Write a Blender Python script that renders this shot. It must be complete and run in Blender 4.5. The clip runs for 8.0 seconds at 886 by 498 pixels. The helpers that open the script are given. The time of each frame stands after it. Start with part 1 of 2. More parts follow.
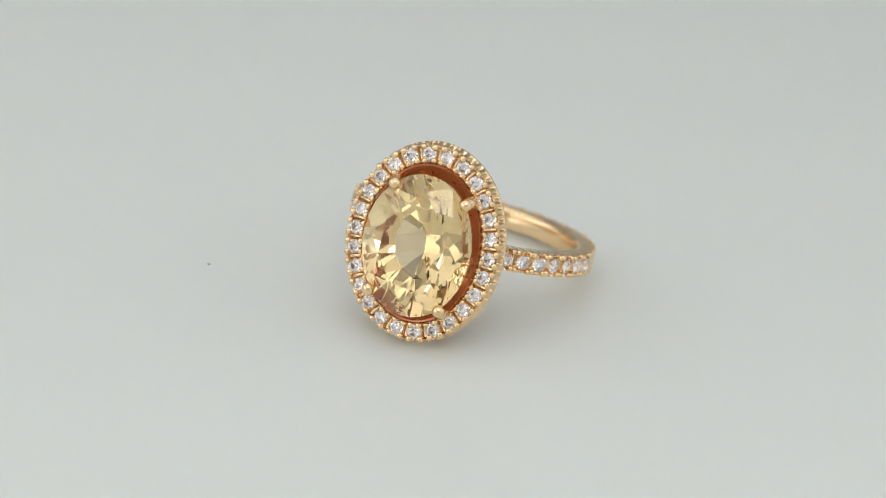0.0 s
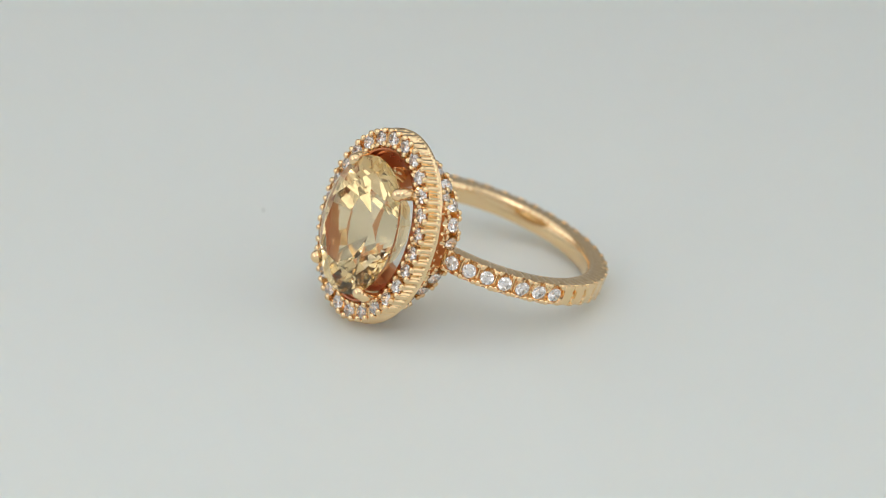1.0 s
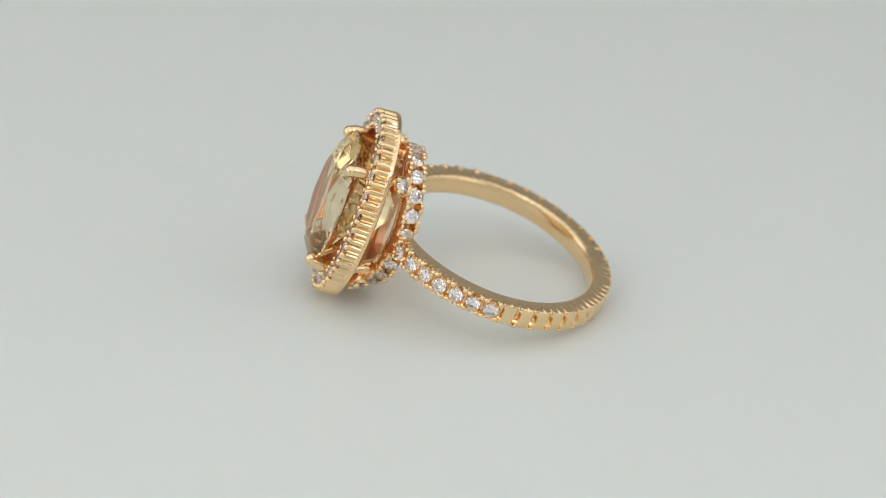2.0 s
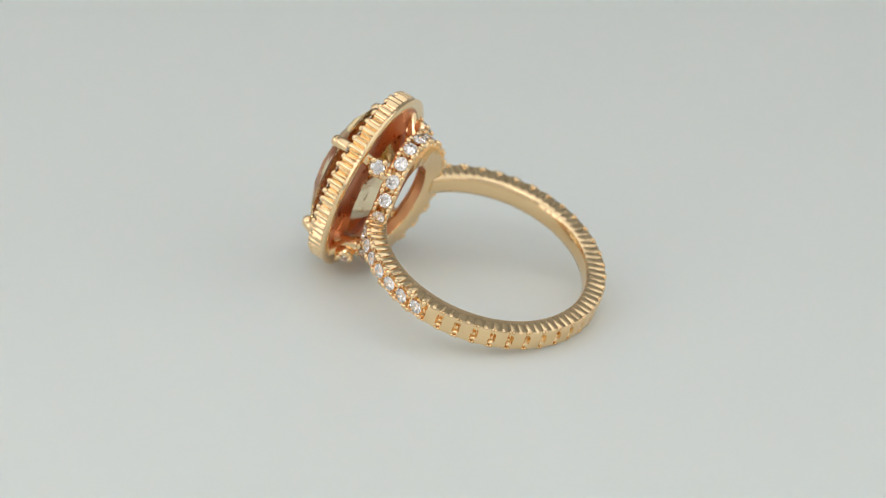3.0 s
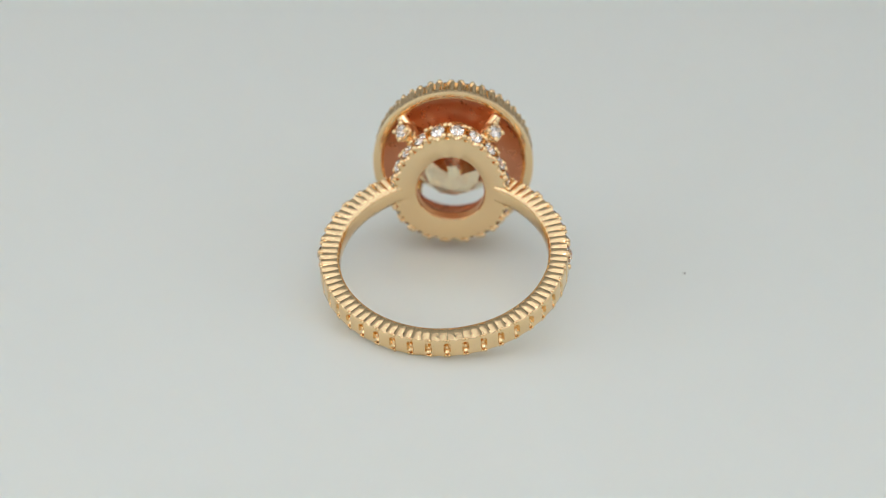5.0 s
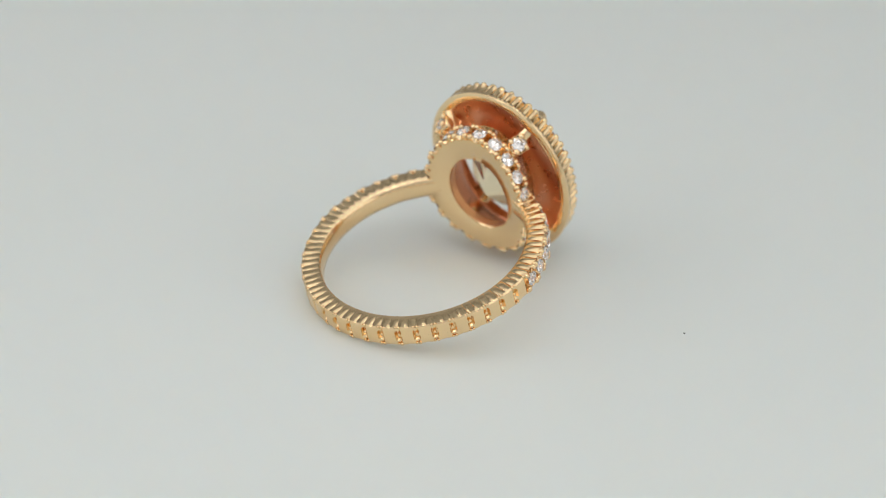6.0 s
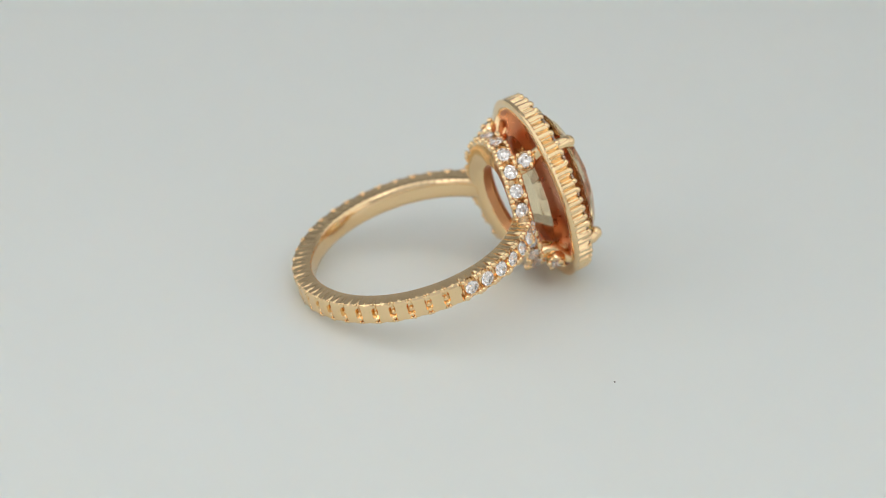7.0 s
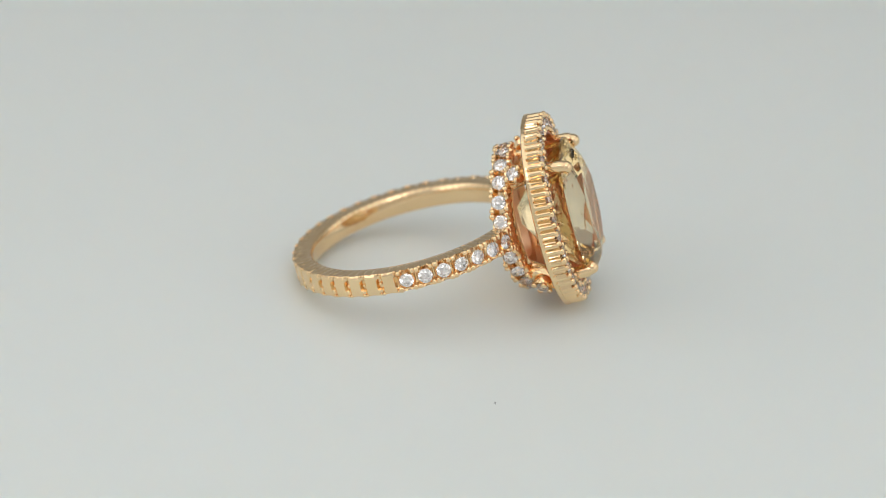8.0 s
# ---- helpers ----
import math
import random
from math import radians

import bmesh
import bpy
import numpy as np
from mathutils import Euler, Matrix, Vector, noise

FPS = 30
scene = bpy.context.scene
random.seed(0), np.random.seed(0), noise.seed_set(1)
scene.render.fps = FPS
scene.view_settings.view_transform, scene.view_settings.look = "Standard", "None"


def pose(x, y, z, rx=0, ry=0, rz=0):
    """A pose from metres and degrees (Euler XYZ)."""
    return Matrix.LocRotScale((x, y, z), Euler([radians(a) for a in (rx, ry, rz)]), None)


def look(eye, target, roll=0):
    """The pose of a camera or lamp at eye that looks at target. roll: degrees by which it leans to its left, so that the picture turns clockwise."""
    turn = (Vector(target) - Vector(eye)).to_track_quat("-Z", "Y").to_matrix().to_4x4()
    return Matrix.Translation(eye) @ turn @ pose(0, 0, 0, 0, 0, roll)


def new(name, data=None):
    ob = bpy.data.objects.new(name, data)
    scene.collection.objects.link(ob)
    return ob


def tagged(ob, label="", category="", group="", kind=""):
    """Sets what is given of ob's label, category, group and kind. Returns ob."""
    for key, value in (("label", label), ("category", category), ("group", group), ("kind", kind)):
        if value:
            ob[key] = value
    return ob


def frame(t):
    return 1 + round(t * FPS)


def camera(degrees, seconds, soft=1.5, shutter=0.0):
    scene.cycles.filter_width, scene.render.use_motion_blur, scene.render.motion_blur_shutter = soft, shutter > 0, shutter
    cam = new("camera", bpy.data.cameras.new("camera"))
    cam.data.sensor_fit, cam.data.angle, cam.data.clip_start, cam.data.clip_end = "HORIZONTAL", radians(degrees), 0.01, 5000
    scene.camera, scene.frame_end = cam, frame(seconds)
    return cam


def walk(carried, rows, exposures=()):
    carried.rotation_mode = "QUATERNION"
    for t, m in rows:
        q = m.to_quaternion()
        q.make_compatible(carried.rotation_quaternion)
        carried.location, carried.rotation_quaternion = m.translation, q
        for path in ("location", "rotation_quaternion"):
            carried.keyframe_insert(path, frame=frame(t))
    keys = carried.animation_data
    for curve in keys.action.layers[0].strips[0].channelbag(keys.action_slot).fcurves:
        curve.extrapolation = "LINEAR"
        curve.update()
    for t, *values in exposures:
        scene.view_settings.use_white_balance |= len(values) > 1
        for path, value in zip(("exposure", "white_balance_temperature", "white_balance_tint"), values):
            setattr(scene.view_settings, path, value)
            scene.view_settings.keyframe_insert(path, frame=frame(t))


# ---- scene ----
MM = 0.001
LIFT = 0.03  # height correction so that the ring's lowest points touch the disc, mm


# ---- camera: stands still before a turning disc ----
cam = camera(8.97, 8.0, soft=0.8)
cam.data.dof.use_dof, cam.data.dof.focus_distance, cam.data.dof.aperture_fstop = True, 0.437, 26.0
EYE = look((0.0, -0.3967, 0.20343 + LIFT * MM), (-0.00076, 0.00134, 0.00266 + LIFT * MM), 3.65)
walk(cam, [(0, EYE), (8, EYE)], exposures=[(0, 0.0, 6500, 10), (8, 0.0, 6500, 10)])


# ---- light: a white photo booth with panels overhead and on its sides, a bar lamp and a small softbox ----
world = bpy.data.worlds.new("dim_room")
scene.world = world
scene.cycles.max_bounces, scene.cycles.transmission_bounces, scene.cycles.glossy_bounces = 20, 18, 10
scene.cycles.caustics_reflective = scene.cycles.caustics_refractive = True
scene.cycles.blur_glossy = 0.3
scene.cycles.sample_clamp_indirect = 0
world.use_nodes = True
world.node_tree.nodes["Background"].inputs["Color"].default_value = (0.5, 0.52, 0.55, 1)
world.node_tree.nodes["Background"].inputs["Strength"].default_value = 0.2


def panel_light(place, target, wide, high, energy):
    """An area lamp just before one of the booth's glowing panels."""
    data = bpy.data.lights.new("panel_lamp", "AREA")
    data.shape, data.size, data.size_y = "RECTANGLE", wide, high
    data.energy, data.color = energy, (0.985, 1.0, 0.998)
    new("panel_lamp", data).matrix_world = look(place, target)


panel_light((0, -0.14, 0.475), (0, -0.139, 0), 0.80, 0.76, 0.495)
panel_light((0.05, 0.10, 0.46), (0.05, 0.06, 0), 0.50, 0.014, 0.05)
panel_light((-0.002, -0.345, 0.455), (0, 0, 0), 0.20, 0.14, 0.27)
panel_light((-0.41, -0.15, 0.2), (0, -0.12, 0.12), 0.70, 0.34, 0.57)
panel_light((0.41, -0.15, 0.2), (0, -0.12, 0.12), 0.70, 0.34, 0.22)


# ---- materials ----
def material(name):
    m = bpy.data.materials.new(name)
    m.use_nodes = True
    nodes, links = m.node_tree.nodes, m.node_tree.links
    return m, nodes, links, nodes["Principled BSDF"]


def grain(nodes, links, shader, scale, strength, distance, colour=None):
    """Fine relief, and a colour that varies between two tones on two scales."""
    at = nodes.new("ShaderNodeTexCoord")
    fine, broad = nodes.new("ShaderNodeTexNoise"), nodes.new("ShaderNodeTexNoise")
    fine.inputs["Scale"].default_value, broad.inputs["Scale"].default_value = scale, scale / 12
    fine.inputs["Detail"].default_value = 4
    links.new(at.outputs["Object"], fine.inputs["Vector"])
    links.new(at.outputs["Object"], broad.inputs["Vector"])
    bump = nodes.new("ShaderNodeBump")
    bump.inputs["Strength"].default_value, bump.inputs["Distance"].default_value = strength, distance
    links.new(fine.outputs["Fac"], bump.inputs["Height"])
    links.new(bump.outputs["Normal"], shader.inputs["Normal"])
    if colour:
        mix = nodes.new("ShaderNodeMix")
        mix.data_type = "RGBA"
        mix.inputs[6].default_value, mix.inputs[7].default_value = (*colour[0], 1), (*colour[1], 1)
        links.new(broad.outputs["Fac"], mix.inputs[0])
        links.new(mix.outputs[2], shader.inputs["Base Color"])
    return fine


def gold_material(name, rough, strength, tones):
    m, nodes, links, s = material(name)
    s.inputs["Metallic"].default_value = 1.0
    fine = grain(nodes, links, s, 1500, strength, 0.00006, tones)
    spread = nodes.new("ShaderNodeMapRange")
    spread.inputs["To Min"].default_value, spread.inputs["To Max"].default_value = rough * 0.7, rough * 1.4
    links.new(fine.outputs["Fac"], spread.inputs["Value"])
    links.new(spread.outputs["Result"], s.inputs["Roughness"])
    return m


def glass_material(name, colour, ior):
    m = bpy.data.materials.new(name)
    m.use_nodes = True
    nodes, links = m.node_tree.nodes, m.node_tree.links
    nodes.remove(nodes["Principled BSDF"])
    g = nodes.new("ShaderNodeBsdfGlass")
    g.inputs["Color"].default_value, g.inputs["IOR"].default_value = (*colour, 1), ior
    g.inputs["Roughness"].default_value = 0.0
    links.new(g.outputs[0], nodes["Material Output"].inputs["Surface"])
    return m


def matt_material(name, low, high, scale, strength, rough=0.7):
    m, nodes, links, s = material(name)
    s.inputs["Roughness"].default_value = rough
    grain(nodes, links, s, scale, strength, 0.0002, (low, high))
    return m


GOLD = gold_material("polished_rose_gold", 0.13, 0.25, ((0.905, 0.652, 0.368), (0.935, 0.708, 0.432)))
# rose gold reddened and darkened: light bounced within the recess, put into the colour
BOUNCE_GOLD = gold_material("bounce_reddened_gold", 0.28, 0.2, ((0.56, 0.225, 0.125), (0.64, 0.275, 0.155)))
# browner gold for the gallery's opening, with its dim inter-reflection in the base colour
OPENING_GOLD = gold_material("bounce_browned_gold", 0.3, 0.3, ((0.68, 0.37, 0.21), (0.76, 0.44, 0.26)))
SAPPHIRE = glass_material("pale_yellow_sapphire", (0.97, 0.905, 0.765), 1.76)
DIAMOND = glass_material("white_diamond", (0.995, 0.985, 0.98), 2.42)
DISC = matt_material("white_matt_acrylic", (0.745, 0.775, 0.75), (0.775, 0.80, 0.775), 260, 0.05, 0.42)
_s = DISC.node_tree.nodes["Principled BSDF"]     # milky acrylic: light spreads inside it
_s.inputs["Subsurface Weight"].default_value, _s.inputs["Subsurface Scale"].default_value = 0.8, 0.008
_s.inputs["Subsurface Radius"].default_value = (1.0, 0.9, 0.8)
FABRIC = matt_material("white_booth_fabric", (0.74, 0.76, 0.76), (0.8, 0.81, 0.8), 500, 0.3, 0.9)
CURTAIN = matt_material("pale_front_curtain", (0.78, 0.78, 0.775), (0.83, 0.825, 0.82), 300, 0.3, 0.9)
BACKCLOTH = matt_material("grey_back_cloth", (0.50, 0.49, 0.48), (0.56, 0.55, 0.54), 400, 0.3, 0.9)
DUST = matt_material("dark_dust", (0.03, 0.025, 0.02), (0.06, 0.05, 0.04), 9000, 0.3, 0.9)
FEATHER = matt_material("brown_feather", (0.3, 0.2, 0.1), (0.45, 0.33, 0.2), 9000, 0.3, 0.6)
DIFFUSER, _n, _l, _s = material("lit_diffuser")
_s.inputs["Emission Color"].default_value, _s.inputs["Emission Strength"].default_value = (1, 1, 0.985, 1), 0.3


# ---- mesh helpers; sizes in millimetres ----
def part(name, bm, mat, parent=None, label="", sharp=None):
    bmesh.ops.recalc_face_normals(bm, faces=bm.faces)
    bmesh.ops.scale(bm, vec=(MM, MM, MM), verts=bm.verts)
    data = bpy.data.meshes.new(name)
    bm.to_mesh(data)
    bm.free()
    data.materials.append(mat)
    if sharp is not None:
        data.polygons.foreach_set("use_smooth", [True] * len(data.polygons))
        data.set_sharp_from_angle(angle=radians(sharp))
    ob = new(name, data)
    ob.parent = parent
    if label:
        tagged(ob, label)
    return ob


def sweep(bm, rings, closed):
    """Skins rings of points, each a closed profile with the same count; the ends are capped where the way is open."""
    made = [[bm.verts.new(p) for p in ring] for ring in rings]
    n, m = len(made), len(made[0])
    for i in range(n if closed else n - 1):
        a, b = made[i], made[(i + 1) % n]
        for j in range(m):
            k = (j + 1) % m
            bm.faces.new((a[j], b[j], b[k], a[k]))
    if not closed:
        bm.faces.new(made[0])
        bm.faces.new(made[-1][::-1])


def ball(bm, place, r):
    bmesh.ops.create_icosphere(bm, subdivisions=3, radius=r, matrix=Matrix.Translation(place))


def bead_mesh(r):
    """A small rounded grain of gold, a little flattened on top."""
    bm = bmesh.new()
    bmesh.ops.create_icosphere(bm, subdivisions=2, radius=r)
    for v in bm.verts:
        v.co.z = min(v.co.z, 0.8 * r)
    bmesh.ops.scale(bm, vec=(MM, MM, MM), verts=bm.verts)
    data = bpy.data.meshes.new("bead")
    bm.to_mesh(data)
    bm.free()
    data.materials.append(GOLD)
    data.polygons.foreach_set("use_smooth", [True] * len(data.polygons))
    return data


def set_bead(data, parent, place, way):
    ob = new("bead", data)
    ob.parent = parent
    q = Vector(way).to_track_quat("Z", "Y").to_matrix().to_4x4()
    size = Matrix.Diagonal([random.uniform(0.85, 1.15) for _ in range(3)] + [1])
    shift = Vector([random.uniform(-0.03, 0.03) for _ in range(3)])
    ob.matrix_basis = Matrix.Translation((Vector(place) + shift) * MM) @ q @ size


def tube(bm, points, radii, sides=14):
    """A round bar along points, with a radius at each."""
    rings = []
    pts = [Vector(p) for p in points]
    for i, p in enumerate(pts):
        d = (pts[min(i + 1, len(pts) - 1)] - pts[max(i - 1, 0)]).normalized()
        side = d.cross(Vector((0.3, 0.2, 0.93))).normalized()
        up = d.cross(side)
        rings.append([p + radii[i] * (math.cos(a) * side + math.sin(a) * up) for a in
                      (2 * math.pi * k / sides for k in range(sides))])
    sweep(bm, rings, False)


def block(name, low, high, mat):
    """A plain slab between two corners, in metres."""
    bm = bmesh.new()
    bmesh.ops.create_cube(bm, size=1)
    for v in bm.verts:
        v.co = Vector([(l + h) / 2 + c * (h - l) for l, h, c in zip(low, high, v.co)]) / MM
    return part(name, bm, mat)


class Oval:
    """An ellipse in the plane of the head (across, along the finger), walked by even lengths."""

    def __init__(self, a, b, start=0.0):
        self.a, self.b = a, b
        t = np.linspace(0, 2 * np.pi, 4001)
        x, z = a * np.cos(t), b * np.sin(t)
        s = np.concatenate([[0], np.cumsum(np.hypot(np.diff(x), np.diff(z)))])
        self.t, self.s, self.start = t, s / s[-1], start

    def at(self, u):
        """Place and outward way, as (across, along) pairs, at the share u of the round."""
        a = float(np.interp((u + self.start) % 1.0, self.s, self.t))
        p = (self.a * math.cos(a), self.b * math.sin(a))
        n = Vector((math.cos(a) / self.a, math.sin(a) / self.b)).normalized()
        return p, n


def wave(s, centre, half):
    """1 at centre, falling to 0 at half away, on the round from 0 to 1."""
    d = abs((s - centre + 0.5) % 1.0 - 0.5)
    return max(0.0, 1.0 - (d / half) ** 2) if d < half else 0.0


def brilliant(r):
    """A round brilliant of radius r, its axis +Z and its girdle at 0."""
    bm = bmesh.new()
    for n, rr, z, off in ((8, 0.56, 0.33, 0.5), (8, 0.80, 0.20, 0.0), (16, 1.0, 0.03, 0.0), (16, 1.0, -0.03, 0.0),
                          (8, 0.52, -0.46, 0.5), (1, 0.0, -0.86, 0.0)):
        for k in range(n):
            a = 2 * math.pi * (k + off) / n
            bm.verts.new((r * rr * math.cos(a), r * rr * math.sin(a), r * z))
    bmesh.ops.convex_hull(bm, input=bm.verts)
    bmesh.ops.dissolve_limit(bm, angle_limit=radians(1), verts=bm.verts, edges=bm.edges)
    bmesh.ops.recalc_face_normals(bm, faces=bm.faces)
    bmesh.ops.scale(bm, vec=(MM, MM, MM), verts=bm.verts)
    data = bpy.data.meshes.new("diamond")
    bm.to_mesh(data)
    bm.free()
    data.materials.append(DIAMOND)
    return data


def set_diamond(data, parent, place, way, turn):
    """Sets a stone at place, looking along way, with a slight lean of its own."""
    ob = new("diamond", data)
    ob.parent = parent
    lean = Vector([random.uniform(-0.09, 0.09) for _ in range(3)])
    q = (Vector(way).normalized() + lean).to_track_quat("Z", "Y").to_matrix().to_4x4()
    ob.matrix_basis = Matrix.Translation(Vector(place) * MM) @ q @ Matrix.Rotation(turn, 4, "Z")
    return ob


# ---- the booth ----
tagged(block("floor", (-0.45, -0.62, -0.032), (0.45, 0.47, -0.012), FABRIC), "white fabric floor of a photo booth", "floor", kind="structure")
tagged(block("wall_back", (-0.45, 0.47, -0.032), (0.45, 0.49, 0.52), BACKCLOTH), "grey fabric back wall of a photo booth", "wall", kind="structure")
tagged(block("wall_left", (-0.47, -0.62, -0.032), (-0.45, 0.49, 0.52), FABRIC), "white fabric side wall of a photo booth", "wall", kind="structure")
tagged(block("wall_right", (0.45, -0.62, -0.032), (0.47, 0.49, 0.52), FABRIC), "white fabric side wall of a photo booth", "wall", kind="structure")
tagged(block("wall_front", (-0.45, -0.64, -0.032), (0.45, -0.62, 0.52), CURTAIN), "pale grey fabric front curtain of a photo booth", "wall", kind="structure")
tagged(block("ceiling", (-0.47, -0.64, 0.52), (0.47, 0.49, 0.54), FABRIC), "white fabric ceiling of a photo booth", "ceiling", kind="structure")


def light_panel(m, wide, high, label):
    """A thin lit box that shines along its -z."""
    ob = tagged(new("light_panel"), label, "lamp", group="booth lights")
    ob.matrix_world = m
    bm = bmesh.new()
    bmesh.ops.create_cube(bm, size=1, matrix=Matrix.Translation((0, 0, -11)) @ Matrix.Diagonal((wide + 16, high + 16, 22, 1)))
    bmesh.ops.bevel(bm, geom=bm.edges, offset=3, segments=2, affect="EDGES")
    part("housing", bm, FABRIC, ob)
    bm = bmesh.new()
    bmesh.ops.create_cube(bm, size=1, matrix=Matrix.Translation((0, 0, -24)) @ Matrix.Diagonal((wide, high, 4, 1)))
    part("diffuser", bm, DIFFUSER, ob, "glowing white diffuser")


light_panel(pose(0, -0.14, 0.52), 800, 760, "flat white lit panel under the booth ceiling")
light_panel(pose(-0.45, -0.15, 0.2, 0, -90, 0), 340, 700, "flat white lit panel on the booth side wall")
light_panel(pose(0.45, -0.15, 0.2, 0, 90, 0), 340, 700, "flat white lit panel on the booth side wall")
light_panel(look((0.05, 0.10, 0.46), (0.05, 0.06, 0)) @ pose(0, 0, 0.03), 500, 14, "slim lit bar lamp under the booth ceiling")
light_panel(look((-0.002, -0.345, 0.455), (0, 0, 0)) @ pose(0, 0, 0.03), 200, 140, "small lit softbox tilted towards the turntable")


def turntable():
    bm = bmesh.new()
    rings = []
    for r, z in ((0.02, -12), (138, -12), (139.5, -11.4), (140, -10), (140, -1.2), (139.6, -0.4), (138.8, 0.0), (0.02, 0.0)):
        rings.append([Vector((r * math.cos(a), r * math.sin(a), z)) for a in (2 * math.pi * k / 160 for k in range(160))])
    made = [[bm.verts.new(p) for p in ring] for ring in rings]
    for a, b in zip(made, made[1:]):
        for k in range(160):
            bm.faces.new((a[k], a[(k + 1) % 160], b[(k + 1) % 160], b[k]))
    bm.faces.new(made[0])
    bm.faces.new(made[-1])
    ob = part("turntable", bm, DISC, None, sharp=40)
    return tagged(ob, "plain white matt turntable disc turning slowly", "turntable")


# ---- the ring; across is x, towards the head y, along the finger z ----
BAND_R = 9.75          # to the girdles of the shoulder stones
BAND_IN = 1.62         # from there to the finger
BAND_W = 0.90          # half width
HALO_Y, GALLERY_Y = 12.18, 8.19
HALO, HALO_N = Oval(5.5, 7.0, 0.5), 26
GALLERY, GALLERY_N = Oval(4.55, 5.75, 0.0), 21
HALO_C, HALO_S = math.cos(radians(3.8)), math.sin(radians(3.8))
GALLERY_C, GALLERY_S = math.cos(radians(3.2)), math.sin(radians(3.2))
UNITS = [0.5977 + 0.15149 * k for k in range(7)]
LAST = UNITS[-1]
PLAIN_STEP = (2 * math.pi - 2 * LAST) / 22


def band_units():
    """Centre, width and whether it bears a stone, of every unit from one shoulder round to the other."""
    rows = [(u, 0.15149, True) for u in [UNITS[0] - 0.15149] + UNITS]
    rows[0] = (UNITS[0] - 0.1135, 0.0757, False)     # a short plain end against the gallery
    rows += [(LAST + PLAIN_STEP * k, PLAIN_STEP, False) for k in range(1, 22)]
    rows += [(2 * math.pi - u, w, s) for u, w, s in rows[7::-1]]
    return rows


def radial(a, u, z):
    """On the band: the angle from the head, out from the stones' circle, along the finger."""
    return Vector((-(BAND_R + u) * math.sin(a), (BAND_R + u) * math.cos(a), z + 0.09))


def build_band(ring, small, grains, tiny):
    bm, rings = bmesh.new(), []
    w = BAND_W
    cols = (0.93, 0.78, 0.54, 0.36, 0.0, -0.36, -0.54, -0.78, -0.93)
    for n, (centre, width, stone) in enumerate(band_units()):
        steps, swell = 16, [random.uniform(0.05, 0.085) for _ in range(2)]
        for k in range(steps + (n == len(band_units()) - 1)):
            s = k / steps
            a = centre + (s - 0.5) * width
            edge = wave(s, 0.0, 0.16)                     # the joint between two units
            flute = 0.085 - swell[int(2 * s) % 2] * math.sqrt(abs(math.sin(2 * math.pi * s)))   # two rounded flutes a unit
            deep = 0.2 * edge if stone else 0.05 * edge
            ring_pts = [radial(a, -BAND_IN + 0.10, -w + 0.12), radial(a, -BAND_IN, -0.35), radial(a, -BAND_IN, 0.35),
                        radial(a, -BAND_IN + 0.10, w - 0.12), radial(a, -BAND_IN + 0.26, w - 0.03 - flute * 0.2),
                        radial(a, -0.9, w - flute), radial(a, -0.5, w - flute), radial(a, -0.12, w - flute - deep)]
            for c in cols:
                if stone:
                    u = 0.02 if abs(c) > 0.9 else (0.0 if abs(c) > 0.7 else (-0.12 if abs(c) > 0.6 else -0.72 + 0.4 * wave(s, 0.0, 0.25)))
                    if abs(c) > 0.6:
                        u -= 0.24 * wave(s, 0.5, 0.3)
                else:
                    u = -0.09 if abs(c) > 0.9 else -0.01
                    u -= (0.34 * edge if abs(c) > 0.9 else 0.15 * edge if abs(c) > 0.5 else 0.36 * min(1.0, 2.2 * wave(s, 0.0, 0.17)))
                ring_pts.append(radial(a, u, c * w - math.copysign(flute * 0.5, c) * (abs(c) > 0.9)))
            ring_pts += [radial(a, -0.12, -w + flute + deep), radial(a, -0.5, -w + flute), radial(a, -0.9, -w + flute),
                         radial(a, -BAND_IN + 0.26, -w + 0.03 + flute * 0.2)]
            rings.append(ring_pts)
    sweep(bm, rings, False)
    band = part("band", bm, GOLD, ring, "gold band with fluted sides", sharp=50)
    # a row of very small grains along both edges of the plates
    bm = bmesh.new()
    for centre, width, stone in band_units():
        if not stone and LAST < centre < 2 * math.pi - LAST - 0.01:
            for e in (-0.41, 0.41):
                for z in (-1, 1):
                    bmesh.ops.create_icosphere(bm, subdivisions=1, radius=random.uniform(0.12, 0.16),
                                               matrix=Matrix.Translation(radial(centre + e * width, -0.12, z * w * 0.91)))
    tagged(part("milgrain_edge", bm, GOLD, band, "row of very small gold grains", sharp=180), kind="stuff")
    for centre, width, stone in band_units():
        for e in (-0.37, 0.37):
            for z in (-1, 1):
                a = centre + e * width
                if stone:
                    set_bead(grains, band, radial(a, -0.06, z * w * 0.76), (-math.sin(a), math.cos(a), 0))
    for centre, width, stone in band_units():
        if not stone and LAST < centre < 2 * math.pi - LAST - 0.01:     # a grain in the notch between two plates
            a = centre - width / 2
            set_bead(tiny, band, radial(a, -0.24, 0), (-math.sin(a), math.cos(a), 0))
        if stone:
            set_diamond(small, band, radial(centre, 0.02, 0), (-math.sin(centre), math.cos(centre), 0), random.uniform(0, 1))


def head_point(oval, u, out, y):
    (x, z), n = oval.at(u)
    x, z = x + n.x * out, z + n.y * out
    if oval is HALO:       # turned a little against the claws
        return Vector((HALO_C * x + HALO_S * z + 0.13, y, HALO_C * z - HALO_S * x + 0.15))
    # the gallery is saddle-shaped, after the finger
    up = y - 0.34 + 0.85 * max(0.0, 1 - (x / 4.5) ** 2)
    return Vector((GALLERY_C * x + GALLERY_S * z + 0.10, up, GALLERY_C * z - GALLERY_S * x + 0.1))


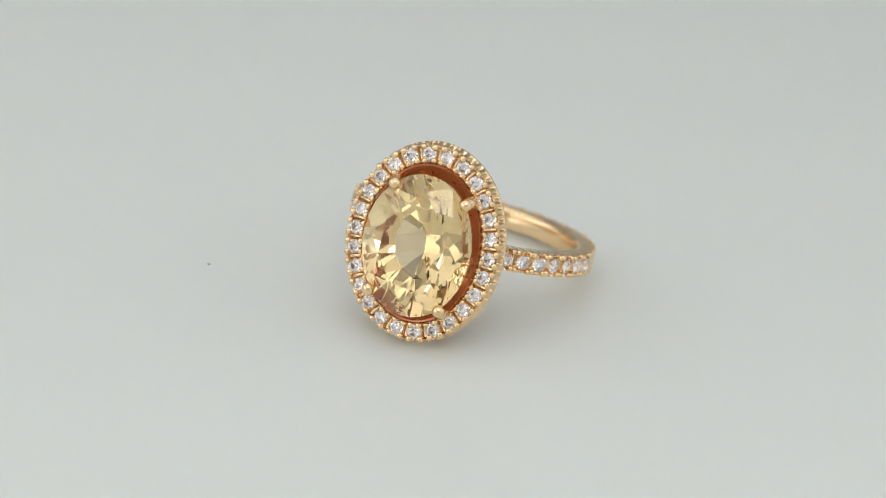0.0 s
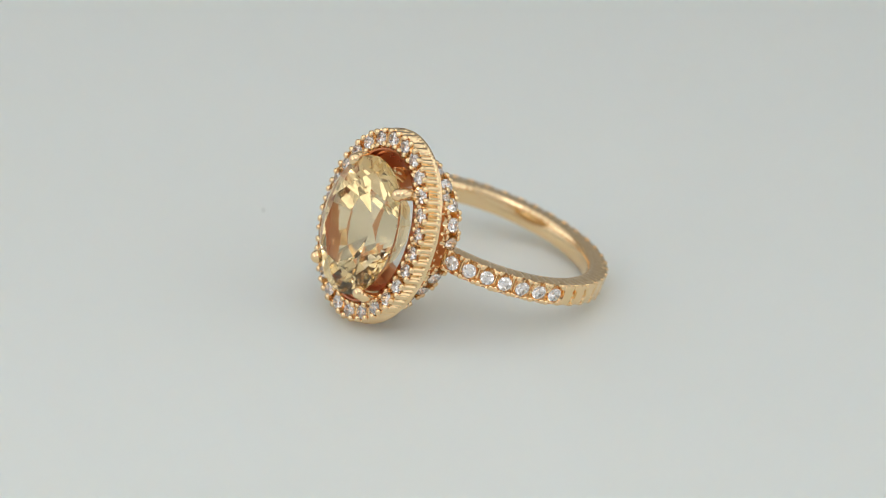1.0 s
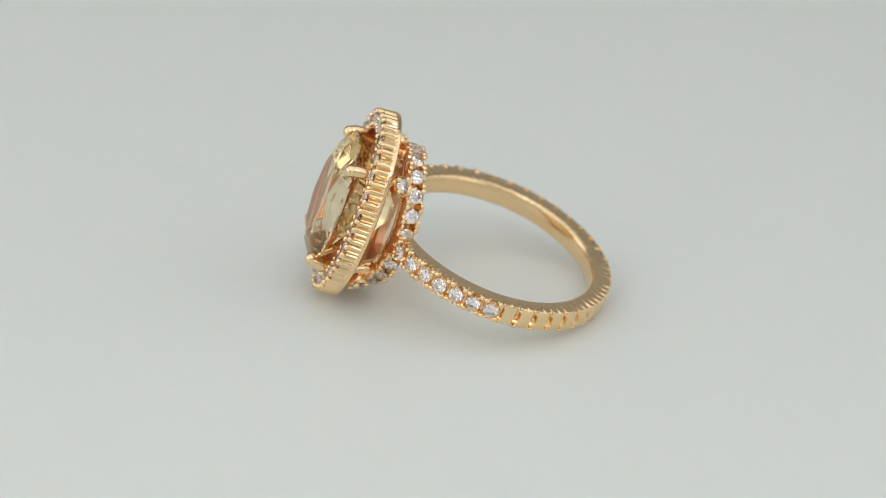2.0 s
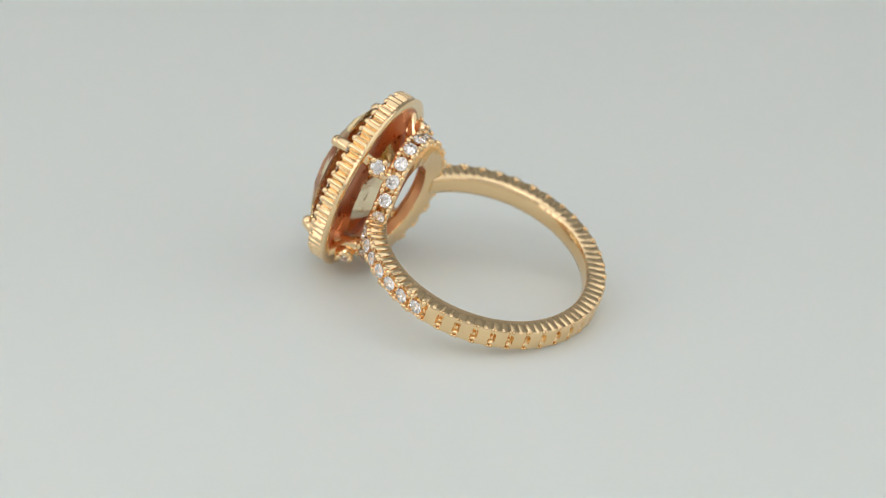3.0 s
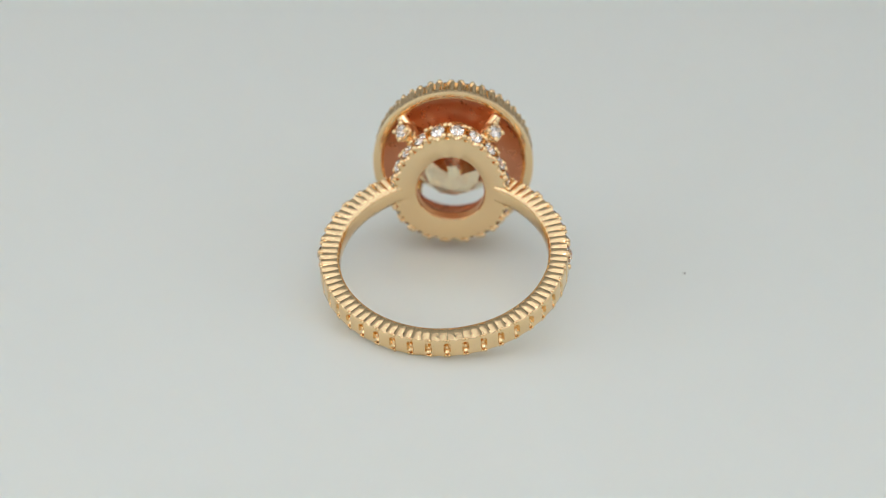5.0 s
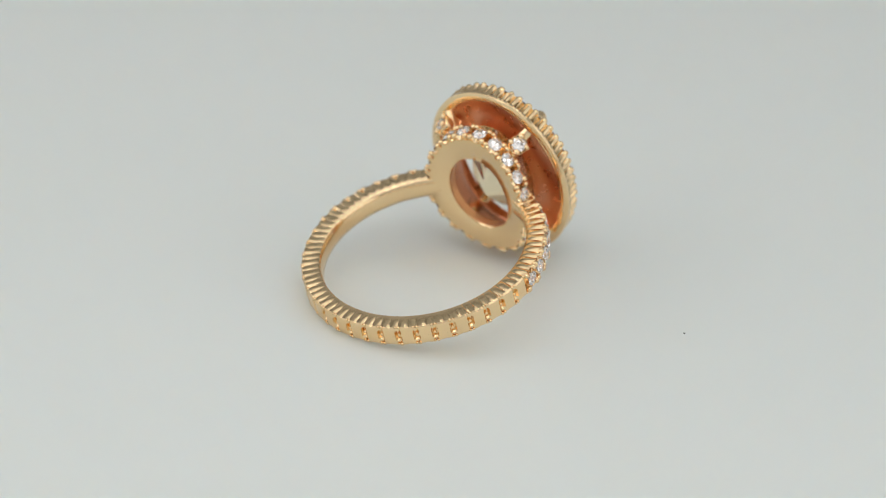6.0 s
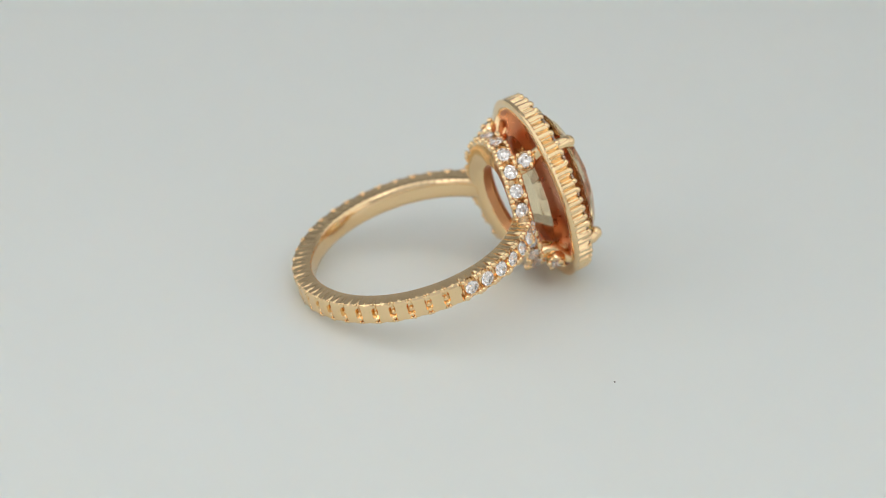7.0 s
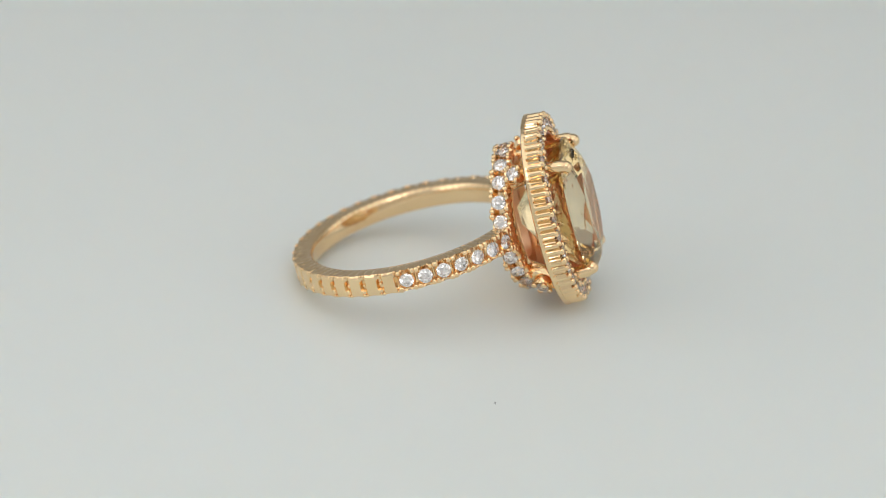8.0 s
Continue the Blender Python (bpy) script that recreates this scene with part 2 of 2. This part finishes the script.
def build_halo(ring, stone, grains):
    bm, rings, steps = bmesh.new(), [], 24
    for i in range(HALO_N * steps):
        u = (i / steps - 0.5) / HALO_N
        s = (i / steps) % 1.0
        groove = max(0.28 * max(wave(s, 0.0, 0.09), wave(s, 0.5, 0.09)), 0.14 * max(wave(s, 0.3, 0.06), wave(s, 0.7, 0.06)))
        floor = -0.72 + 0.5 * wave(s, 0.0, 0.32)
        scoop = 0.16 * wave(s, 0.5, 0.25)
        pts = [(-0.72, -0.55), (-0.30, -1.1), (0.10, -1.36), (0.26, -1.46), (0.74, -1.44), (0.86, -1.34), (0.86, -1.14), (0.80 - 0.2 * groove, -1.07),
               (0.80 - groove, -1.0), (0.78 - groove, -0.15), (0.74 - groove * 0.6, 0.0 - scoop), (0.56, 0.0 - scoop),
               (0.44, -0.2), (0.36, floor), (-0.36, floor), (-0.44, -0.2), (-0.56, 0.0 - scoop), (-0.72 + groove * 0.3, -scoop),
               (-0.76, -0.3)]
        rings.append([head_point(HALO, u, o, HALO_Y + y) for o, y in pts])
    sweep(bm, rings, True)
    halo = part("halo", bm, GOLD, ring, "oval gold halo with a notched rim", sharp=45)
    for k in range(HALO_N):
        for e in (-0.27, 0.27):
            for o in (-0.55, 0.53):
                set_bead(grains, halo, head_point(HALO, (k + e) / HALO_N, o, HALO_Y + 0.04), (0, 1, 0))
    for k in range(HALO_N):
        set_diamond(stone, halo, head_point(HALO, k / HALO_N, 0, HALO_Y + 0.03), (0, 1, 0), random.uniform(0, 1))


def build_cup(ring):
    """The inner cup between halo and stone, its redness bounced light put into colour."""
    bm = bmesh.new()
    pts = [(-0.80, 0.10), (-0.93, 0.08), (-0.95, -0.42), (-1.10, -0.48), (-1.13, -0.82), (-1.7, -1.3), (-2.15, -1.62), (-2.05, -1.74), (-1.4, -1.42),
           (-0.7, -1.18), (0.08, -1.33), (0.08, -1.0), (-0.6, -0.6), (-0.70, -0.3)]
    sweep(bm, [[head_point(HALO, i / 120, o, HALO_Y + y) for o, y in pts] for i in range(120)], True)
    part("inner_cup", bm, BOUNCE_GOLD, ring, "gold inner cup round the stone, reddened for bounced light", sharp=40)


def build_gallery(ring, stone, grains):
    bm, rings, steps = bmesh.new(), [], 16
    for i in range(GALLERY_N * steps):
        u = (i / steps - 0.5) / GALLERY_N
        s = (i / steps) % 1.0
        (x, z), n = GALLERY.at(u)
        groove = 0.32 * max(wave(s, 0.0, 0.12), 0.7 * wave(s, 0.5, 0.16))
        wide = 1.85 + 0.5 * abs(n.y) ** 2
        pts = [(-wide, -0.68), (-wide + 0.1, -0.78), (-0.56, -0.782), (-0.44, -0.78), (-0.3, -0.77), (-0.06 - groove, -0.72), (0.02 - groove, -0.55), (-0.04, -0.46),
               (-0.7, -0.34), (-0.7, 0.34), (-0.04, 0.46), (0.02 - groove, 0.55), (-0.06 - groove, 0.74), (-0.4, 0.8),
               (-0.95, 0.72), (-1.2, 0.1), (-wide + 0.05, -0.02)]
        rings.append([head_point(GALLERY, u, o, GALLERY_Y + y) for o, y in pts])
    sweep(bm, rings, True)
    gallery = part("gallery", bm, GOLD, ring, "oval gold gallery plate with an open middle", sharp=45)
    # an added liner on the opening's wall; its brown paints the gold's inter-reflection
    bm, rings = bmesh.new(), []
    for i in range(120):
        wide = 1.85 + 0.5 * abs(GALLERY.at(i / 120)[1].y) ** 2
        pts = [(-wide - 0.05, -0.64), (-wide - 0.03, 0.0), (-1.24, 0.16), (-0.99, 0.77), (-0.9, 0.6), (-1.1, 0.0), (-wide + 0.2, -0.15), (-wide + 0.15, -0.6)]
        rings.append([head_point(GALLERY, i / 120, o, GALLERY_Y + y) for o, y in pts])
    sweep(bm, rings, True)
    part("opening_wall", bm, OPENING_GOLD, gallery, "gold wall of the opening, browned for bounced light", sharp=40)
    for k in range(GALLERY_N):
        for e in (-0.37, 0.37):
            for y in (-0.58, 0.58):
                n = GALLERY.at((k + e) / GALLERY_N)[1]
                set_bead(grains, gallery, head_point(GALLERY, (k + e) / GALLERY_N, 0.03, GALLERY_Y + y), (n.x, 0, n.y))
    for k in range(GALLERY_N):
        (x, z), n = GALLERY.at(k / GALLERY_N)
        if abs(z) > 0.75:
            set_diamond(stone, gallery, head_point(GALLERY, k / GALLERY_N, 0.02, GALLERY_Y), (n.x, 0, n.y), random.uniform(0, 1))


def build_connector(ring, stone, grains, sx, sz):
    """A post between gallery and halo, with a stone in a cup that looks out and back."""
    place = Vector((sx * 3.72, 9.6, sz * 4.82))
    way = Vector((sx * 0.68, -0.38, sz * 0.63)).normalized()
    bm = bmesh.new()
    tube(bm, [(sx * 2.75, 8.6, sz * 3.9), (sx * 2.72, 9.3, sz * 3.85), (sx * 2.85, 10.0, sz * 4.0), (sx * 3.4, 10.6, sz * 4.7), (sx * 3.75, 11.1, sz * 5.1)],
         [0.5, 0.6, 0.6, 0.5, 0.45])
    m = way.to_track_quat("Z", "Y").to_matrix()
    rings = []
    for r, h in ((0.30, -0.95), (0.62, -0.85), (0.80, -0.55), (0.78, -0.12), (0.72, -0.02), (0.66, -0.05), (0.55, -0.2), (0.12, -0.72)):
        rings.append([place + m @ Vector((r * math.cos(a), r * math.sin(a), h)) for a in (2 * math.pi * k / 24 for k in range(24))])
    sweep(bm, rings, False)
    post = part("connector", bm, GOLD, ring, "gold post with a set diamond", sharp=60)
    for k in range(4):
        a = math.pi / 4 + k * math.pi / 2
        set_bead(grains, post, place + m @ Vector((0.66 * math.cos(a), 0.66 * math.sin(a), 0.05)), way)
    set_diamond(stone, post, place + way * 0.03, way, 0.3)


def build_prong(ring, sx, sz):
    bm = bmesh.new()
    path = [(2.35, 8.8, 3.3), (2.8, 10.2, 3.95), (3.05, 11.6, 4.36), (3.12, 12.6, 4.46), (3.1, 13.2, 4.44), (3.02, 13.55, 4.34), (2.94, 13.7, 4.22)]
    tube(bm, [(sx * x, y, sz * z) for x, y, z in path], [0.40, 0.40, 0.44, 0.48, 0.5, 0.48, 0.4])
    ball(bm, (sx * 2.97, 13.68, sz * 4.27), 0.52)
    part("prong", bm, GOLD, ring, "rounded gold claw prong", sharp=70)


def build_sapphire(ring):
    a, b = 4.42, 5.6
    bm = bmesh.new()
    # table, kite corners, girdle, then two tiers of pavilion facets down to a keel
    for n, r, y, off in ((8, 0.62, 14.50, 0.6), (8, 0.80, 14.17, 0.1), (32, 1.0, 13.45, 0.4), (32, 1.0, 13.28, 0.4),
                         (16, 0.84, 12.25, 0.2), (12, 0.50, 10.15, 0.2)):
        for k in range(n):
            t = 2 * math.pi * (k + off) / n
            j = 1 + random.uniform(-0.004, 0.004)
            x, z = a * r * j * math.cos(t), b * r * j * math.sin(t)
            bm.verts.new((HALO_C * x + HALO_S * z + 0.13, y, HALO_C * z - HALO_S * x + 0.05))
    bm.verts.new((0.22, 8.6, 0.75))
    bm.verts.new((0.05, 8.6, -0.65))
    bmesh.ops.convex_hull(bm, input=bm.verts)
    bmesh.ops.delete(bm, geom=[v for v in bm.verts if not v.link_faces], context="VERTS")
    bmesh.ops.dissolve_limit(bm, angle_limit=radians(1.5), verts=bm.verts, edges=bm.edges)
    stone = part("centre_stone", bm, SAPPHIRE, ring, "large oval pale yellow faceted sapphire")
    # fine feathers inside the stone
    for x, y, z, r in ((-0.5, 12.6, -0.9, 0.10), (-0.75, 12.5, -1.15, 0.08), (-0.3, 12.7, -1.3, 0.07), (-1.2, 12.8, 1.15, 0.07)):
        bm = bmesh.new()
        bmesh.ops.create_icosphere(bm, subdivisions=2, radius=r)
        turn = Euler([random.uniform(0, 3) for _ in range(3)]).to_matrix()
        for v in bm.verts:
            c = Vector((v.co.x * (1 + 0.5 * noise.noise(v.co * 20)), v.co.y * 0.5, v.co.z * 0.12))
            v.co = turn @ c + Vector((x, y, z))
        part("inclusion", bm, FEATHER, stone, "tiny brown feather in the stone", sharp=180)


def build_ring():
    ring = tagged(new("ring"), "rose gold halo ring with oval yellow sapphire, lying on its side", "ring")
    small, mid = brilliant(0.58), brilliant(0.57)
    grains = bead_mesh(0.235)
    build_band(ring, small, grains, bead_mesh(0.15))
    build_gallery(ring, small, grains)
    build_halo(ring, mid, bead_mesh(0.265))
    for sx in (-1, 1):
        for sz in (-1, 1):
            build_connector(ring, small, grains, sx, sz)
            build_prong(ring, sx, sz)
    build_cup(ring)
    build_sapphire(ring)
    return ring


def build_speck():
    bm = bmesh.new()
    bmesh.ops.create_icosphere(bm, subdivisions=2, radius=0.08)
    for v in bm.verts:
        v.co.x *= 1.0 + 0.3 * noise.noise(v.co * 9)
        v.co = Vector((v.co.x * 1.3, v.co.y * 0.8, v.co.z * 0.6 + 0.05))
    ob = part("dust_speck", bm, DUST, None, sharp=180)
    return tagged(ob, "tiny dark dust speck on the white disc", "dust")


disc = turntable()
the_ring = build_ring()
speck = build_speck()

# how the ring lies on the disc, before the disc turns
LIE = Matrix.Translation((-0.56788 * MM, -3.1014 * MM, (3.86467 + LIFT) * MM)) @ Matrix.Rotation(0.3172, 4, "X") @ Matrix.Rotation(-0.08575, 4, "Y")


def turned(t):
    """The disc's turn at t seconds."""
    return Matrix.Rotation(math.pi - 0.33938 - 0.5732 * t + 0.0023246 * t * t, 4, "Z")


def motions():
    times = [k * 0.25 for k in range(33)]
    walk(disc, [(t, turned(t)) for t in times])
    walk(the_ring, [(t, turned(t) @ LIE) for t in times])
    walk(speck, [(t, turned(t) @ Matrix.Translation((18.512 * MM, 5.168 * MM, 0))) for t in times])


motions()
